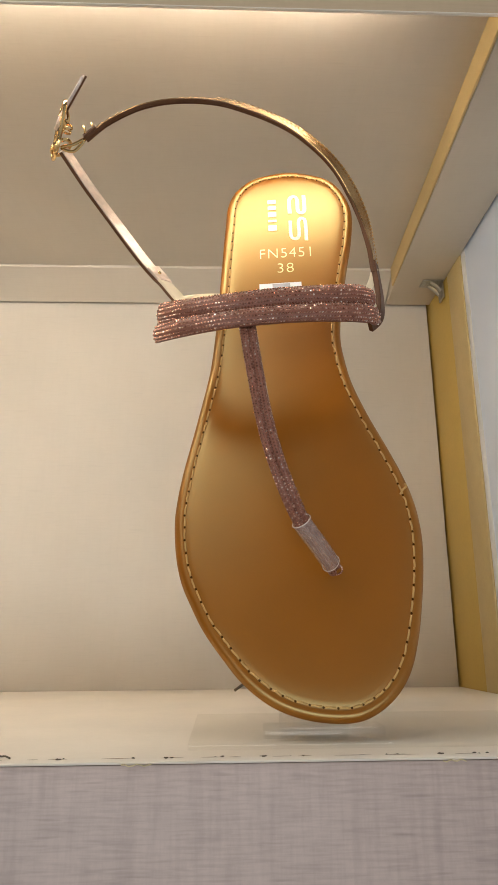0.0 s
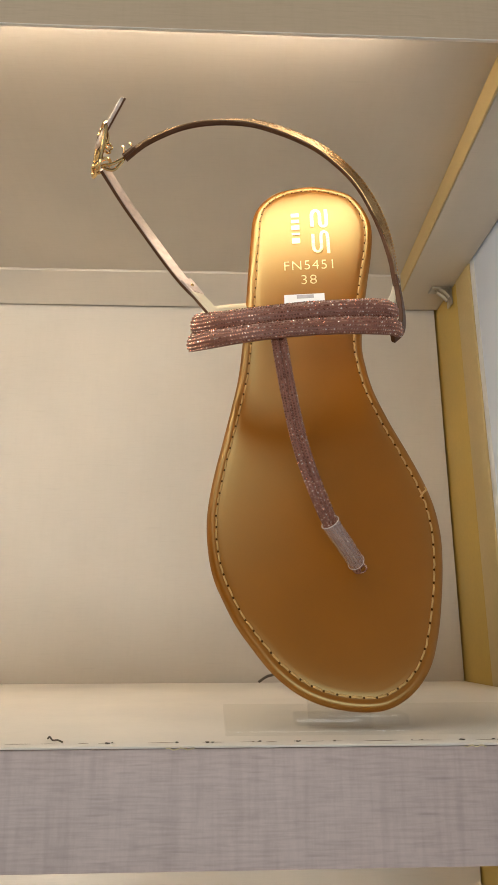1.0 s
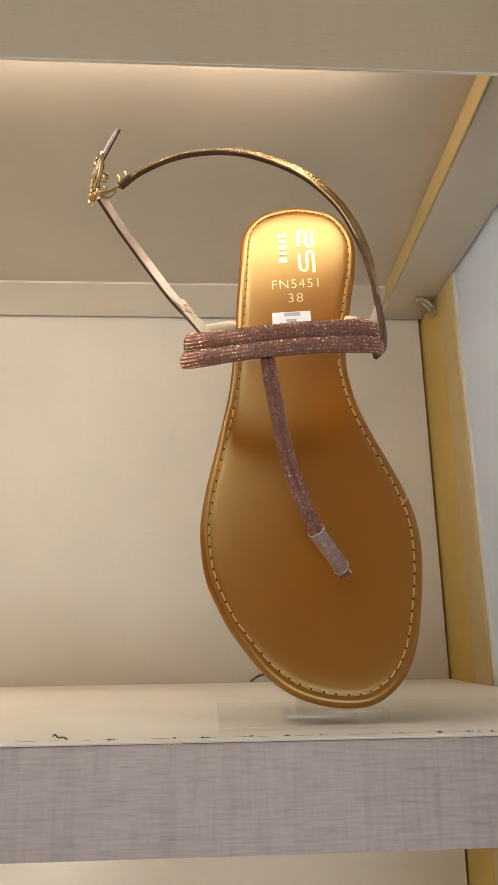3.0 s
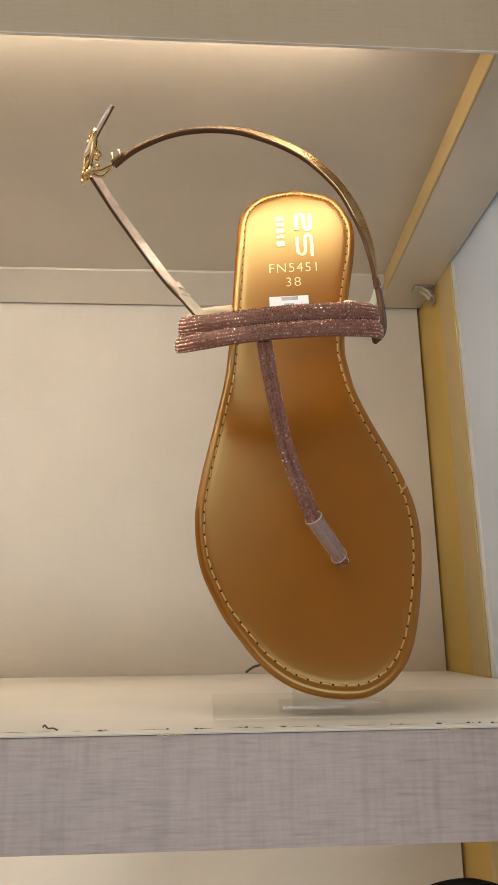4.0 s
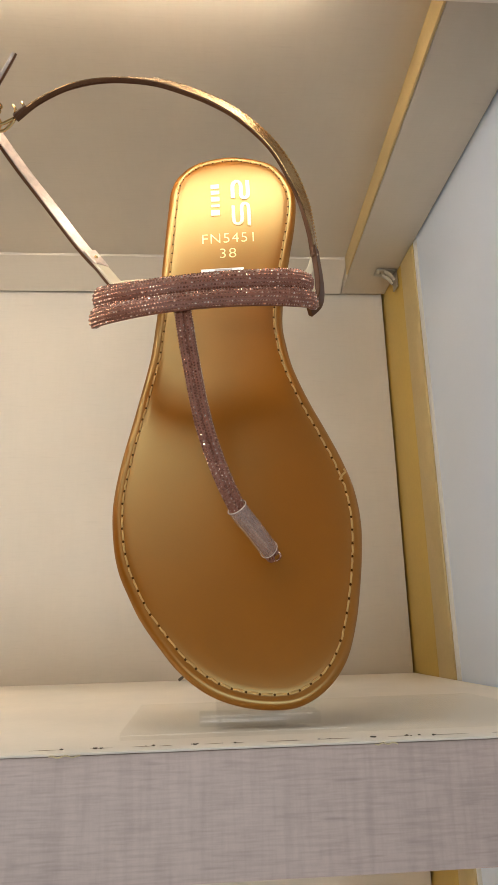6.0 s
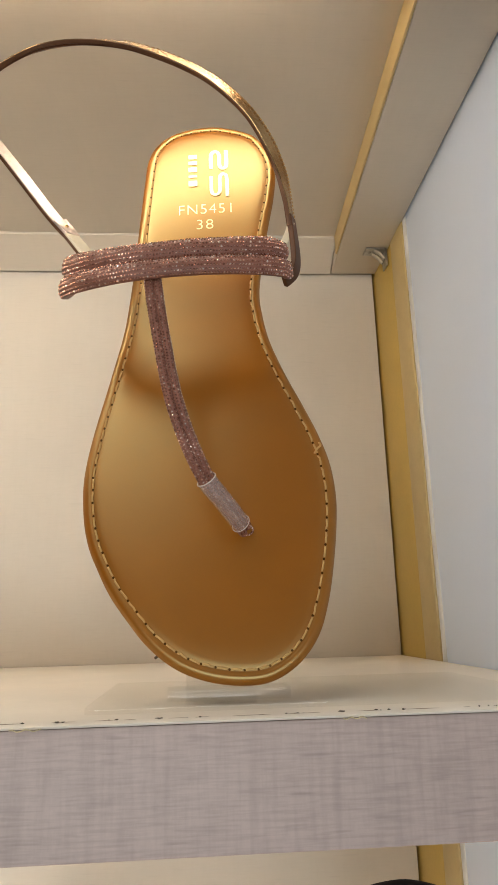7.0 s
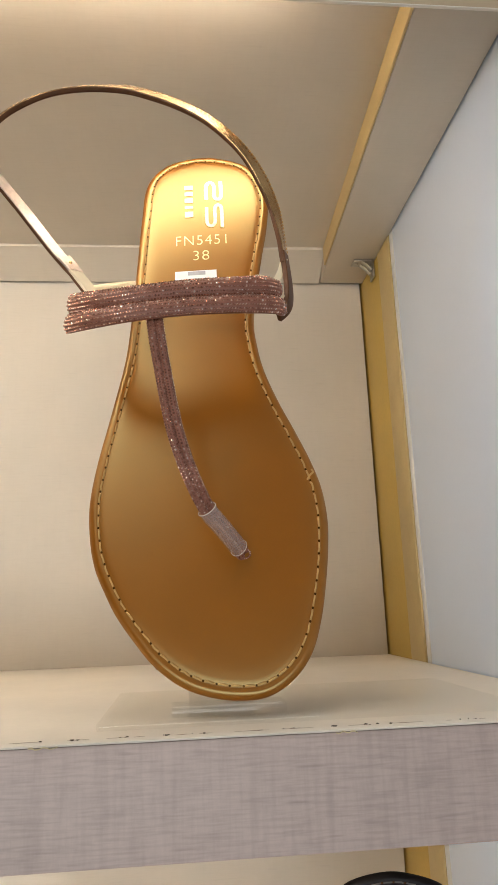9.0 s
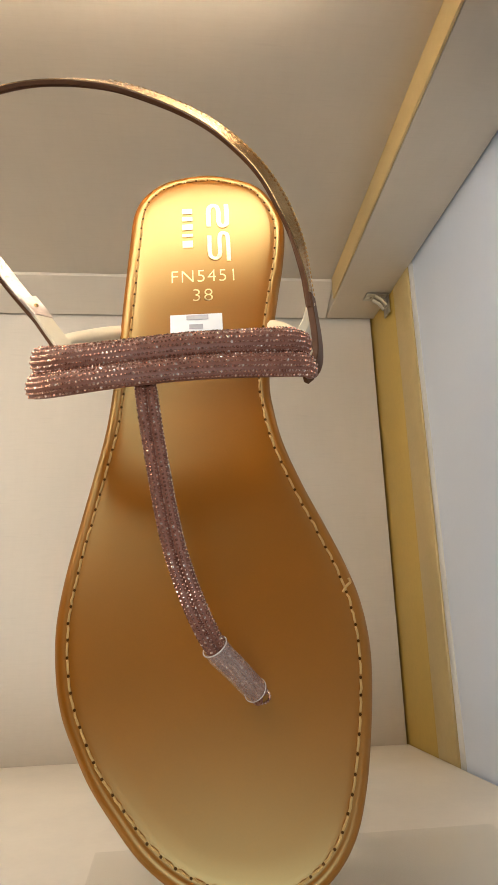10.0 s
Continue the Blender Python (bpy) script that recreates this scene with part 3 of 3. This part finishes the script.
part("strap_end", sweep(arc_frames[0:6], strip(0.0031, 0.0013)), STRAP_EDGE, ankle, "folded brown strap end")
b = bmesh.new()
for k in range(36, len(arc_frames) - 26, 1):
    for side_off in (-0.0021,):
        p, t, n, s = arc_frames[k]
        q = arc_frames[k + 1][0]
        a0 = p + n * 0.0011 + s * side_off
        a1 = p.lerp(q, 0.55) + n * 0.0011 + s * side_off
        sweep(frames_along([a0, a1], lambda pp, tt, nn=n: nn), oval(0.00018, 0.00025, 5), b)
tagged(part("strap_stitching", b, THREAD, ankle), kind="stuff")

TAB = spline([(-0.0478, 0.1600, 0.0245), (-0.0530, 0.1690, 0.0222), (-0.0582, 0.1777, 0.0198), (-0.0657, 0.1870, 0.0218), (-0.0763, 0.1993, 0.0285), (-0.0860, 0.2064, 0.0410), (-0.0942, 0.2118, 0.0550)], 8)
tab_frames = frames_along(TAB, lambda p, t: Vector((0.62, 0.10, 0.78)))
tab = part("buckle_strap", sweep(tab_frames, strip(0.0029, 0.0007)), PALE, sandal, "pale metallic strap holding the buckle")
part("strap_edge", cut_edge(tab_frames, 0.0029, Vector((-0.12, 0.16, 0.02))), STRAP_EDGE, tab)
b = sweep([(p + n * 0.0011, t, n, s) for p, t, n, s in tab_frames[13:21]], strip(0.0033, 0.0006))
part("strap_keeper", b, PALE, tab, "folded strap end with a rivet")
p, t, n, s = tab_frames[17]
b = bmesh.new()
bmesh.ops.create_uvsphere(b, u_segments=10, v_segments=6, radius=0.0008, matrix=Matrix.Translation(p + n * 0.0017))
part("rivet", b, GOLD, tab)

part("strap_root", sweep([(p + n * 0.0003, t, n, s) for p, t, n, s in tab_frames[:14]], strip(0.0034, 0.0011)), LINING, tab, "cream root of the strap")

# buckle with its prong, and the strap's free tip through it
bc = Vector((-0.0962, 0.2192, 0.0575))
ax, ay = Vector((0.06, 0.97, 0.15)).normalized(), Vector((0.42, -0.12, 0.88)).normalized()


def on_buckle(a, c, lift=0.0):
    return bc + ax * a + ay * c + ax.cross(ay) * lift


buckle = part("buckle", wire([on_buckle(a, c) for a, c in ((-0.0105, -0.0042), (-0.0055, -0.0058), (0, -0.0062), (0.0070, -0.0058), (0.0112, -0.0036), (0.0122, 0), (0.0112, 0.0036), (0.0070, 0.0058), (0, 0.0062), (-0.0055, 0.0058), (-0.0105, 0.0042), (-0.0120, 0))], 0.00085, per=4, closed=True), GOLD, sandal, "small shiny gold buckle")
part("bar", wire([on_buckle(-0.001, -0.0058), on_buckle(-0.0006, 0, 0.0006), on_buckle(-0.001, 0.0058)], 0.0008), GOLD, buckle)
part("prong", wire([on_buckle(-0.001, 0.0005, 0.001), on_buckle(0.005, 0.0012, 0.0026), on_buckle(0.0112, 0.0006, 0.0012)], 0.0006), GOLD, buckle)
part("keeper_ring", wire([on_buckle(-0.0075 + 0.0022 * math.cos(a), 0.0045 * math.sin(a), 0.0018 + 0.0032 * math.cos(a)) for a in np.linspace(0, 5.6, 8)], 0.0007, per=4, closed=True), GOLD, buckle)
part("coil", wire([on_buckle(-0.001 + 0.0016 * math.cos(a), 0.0015 + 0.0012 * a / 3, 0.0024 + 0.0016 * math.sin(a)) for a in np.linspace(0, 12.0, 22)], 0.00050, per=3), GOLD, buckle)
part("link", wire([(-0.0945, 0.2100, 0.0570), (-0.0898, 0.2106, 0.0580), (-0.0855, 0.2136, 0.0582), (-0.0898, 0.2090, 0.0562)], 0.0006, closed=True), GOLD, buckle)
for x, y in ((-0.0857, 0.2180), (-0.0828, 0.2200)):
    part("hole_pin", wire([(x, y - 0.0022, 0.0588), (x - 0.0002, y + 0.0002, 0.0590), (x - 0.0010, y + 0.0016, 0.0590)], 0.0005), GOLD, ankle)
TIP = spline([(-0.0968, 0.2190, 0.0590), (-0.0955, 0.2235, 0.0605), (-0.0927, 0.2304, 0.0620), (-0.0897, 0.2368, 0.0640), (-0.0875, 0.2404, 0.0660)], 8)
tip_frames = frames_along(TIP, lambda p, t: Vector((-0.80, 0.22, 0.56)))
tip = part("strap_tip", sweep(tip_frames, strip(0.0026, 0.0006), taper=lambda f: 1 - 0.4 * max(0, f - 0.88) / 0.12), PALE, sandal, "free end of the ankle strap")
part("strap_edge", sweep([(p - n * 0.0010, t, n, s) for p, t, n, s in tip_frames], strip(0.0024, 0.0004)), STRAP_EDGE, tip)

# gold stamping on the heel
def stamp(text, size, w, s, parent, width):
    c = bpy.data.curves.new("stamp", "FONT")
    c.body, c.size, c.extrude, c.align_x = text, size, 0.00006, "CENTER"
    c.offset, c.space_character = -0.00012, 1.12
    tmp = new("stamp_source", c)
    bpy.context.view_layer.update()
    me = bpy.data.meshes.new_from_object(tmp.evaluated_get(bpy.context.evaluated_depsgraph_get()))
    bpy.data.objects.remove(tmp)
    k = width / max(1e-6, max(v.co.x for v in me.vertices) - min(v.co.x for v in me.vertices))
    for v in me.vertices:
        v.co = (w + v.co.x * k, s + v.co.y, surf(w + v.co.x * k, s + v.co.y) + 0.00022 + v.co.z)
    me.materials.clear()
    me.materials.append(FOIL)
    ob = new("stamped_text", me)
    ob.parent = parent
    return ob


tagged(stamp("FN5451", 0.0082, -0.0025, 0.2098, sandal, 0.0236), "gold stamped model number")
tagged(stamp("38", 0.0080, -0.0033, 0.2010, sandal, 0.0074), "gold stamped size number")


def emblem(pts, half, parent):
    line = [Vector((x, y, surf(x, y) + 0.0002)) for x, y, z in spline([(-0.0010 + 0.81 * (x + 0.0031), 0.2181 + 0.943 * (y - 0.2252), 0) for x, y in pts], 6)]
    return part("emblem", sweep(frames_along(line, upward), strip(half, 0.00012)), FOIL, parent, "gold foil emblem of plain curved bars")


emblem([(-0.0018, 0.2450), (-0.0018, 0.2535), (-0.0004, 0.2562), (0.0018, 0.2562), (0.0030, 0.2535), (0.0030, 0.2475), (0.0040, 0.2452), (0.0058, 0.2452), (0.0070, 0.2475), (0.0070, 0.2570)], 0.0009, sandal)
emblem([(0.0070, 0.2265), (0.0070, 0.2385), (0.0058, 0.2410), (0.0040, 0.2410), (0.0030, 0.2385), (0.0030, 0.2310), (0.0018, 0.2282), (-0.0004, 0.2282), (-0.0018, 0.2305), (-0.0018, 0.2400)], 0.0008, sandal)


def on_bed(x0, x1, y0, y1, z0, z1):
    """A thin flat piece that lies on the footbed."""
    b = slab(x0, x1, y0, y1, z0, z1, 0)
    for v in b.verts:
        v.co.z += surf(v.co.x, v.co.y)
    return b


for s0, ln in ((0.2450, 0.0026), (0.2410, 0.0022), (0.2368, 0.0028), (0.2326, 0.0014), (0.2282, 0.0034)):
    part("foil_bar", on_bed(-0.0104, -0.0064, s0 - ln / 2, s0 + ln / 2, 0.0001, 0.0003), FOIL, sandal)
sticker = part("size_sticker", on_bed(-0.0154, 0.0036, 0.1820, 0.1950, 0.0001, 0.0004), STICKER, sandal, "white paper sticker with unreadable print")
for x0, x1, y0, y1 in ((-0.0095, -0.0015, 0.1925, 0.1945), (-0.0085, -0.0035, 0.1885, 0.1905), (-0.0095, -0.001, 0.185, 0.187)):
    part("print_bar", on_bed(x0, x1, y0, y1, 0.0004, 0.00055), PRINT, sticker)

# clear stand that carries the sandal
stand = group("shoe_stand", pose(0, 0, 0), "clear acrylic shoe stand on the cream shelf", "stand")
part("base_plate", slab(-0.043, 0.105, 0.272, 0.362, TOP + 0.0002, TOP + 0.0026, 0.0005), ACRYLIC, stand)
part("toe_rest", slab(-0.018, 0.022, 0.2765, 0.2900, TOP + 0.0027, TOP + 0.0064, 0.0006), ACRYLIC, stand)
b = slab(-0.012, 0.012, 0.004, 0.12, -0.0195, -0.0170, 0.0006)
b.transform(sandal.matrix_world)
part("upright", b, ACRYLIC, stand)
part("tag_wire", wire([(-0.006, 0.3000, TOP + 0.0340), (-0.0130, 0.3400, TOP + 0.0220), (-0.0195, 0.3545, TOP + 0.0162), (-0.0228, 0.3565, TOP + 0.0150), (-0.0265, 0.3580, TOP + 0.0125)], 0.0006), DARK, stand, "bent dark wire")


# sandals on the shelf below, heels up
def low_sandal(x, top, narrow, leather, thread, label, prints, stitched=True):
    rise = top - 0.2638
    ob = group("sandal", pose(x + 0.0032, 0.348, rise, 82, 0, 0), label, "sandal", "sandals on the lower shelf")
    ob.scale = (narrow, 1, 1)
    sole_parts(ob, leather, BLACK, thread, stitched)
    rim = [Vector((p.x, p.y, surf(p.x, p.y) - 0.0012)) for p in outline()]
    if not stitched:
        part("piping", sweep(frames_along(rim + rim[:1], upward), oval(0.0008, 0.0007, 8)), BLACK, ob, "black turned edge")
    for x0, y0, w, h in prints:
        part("print_bar", on_bed(x0, x0 + w, y0, y0 + h, 0.0001, 0.0004), CREAM_PRINT, ob)
    st = group("shoe_stand", pose(0, 0, 0), "clear acrylic shoe stand on the lower shelf", "stand", "clear stands below")
    part("base_plate", slab(x - 0.04, x + 0.046, 0.343, 0.415, TOP - PITCH + 0.0003, rise + 0.0066, 0.0008), ACRYLIC, st)
    return ob


low_sandal(0.0806, 1.2628, 1.19, BLACK, BLACK_THREAD, "black glossy leather sandal standing heel up", [(0.002, 0.2215, 0.0030, 0.0035), (0.0065, 0.2220, 0.0035, 0.003)])
low_sandal(-0.0668, 1.2540, 0.97, GREY_LEATHER, BLACK_THREAD, "greyish metallic sandal with a dark edge standing heel up", [], False)
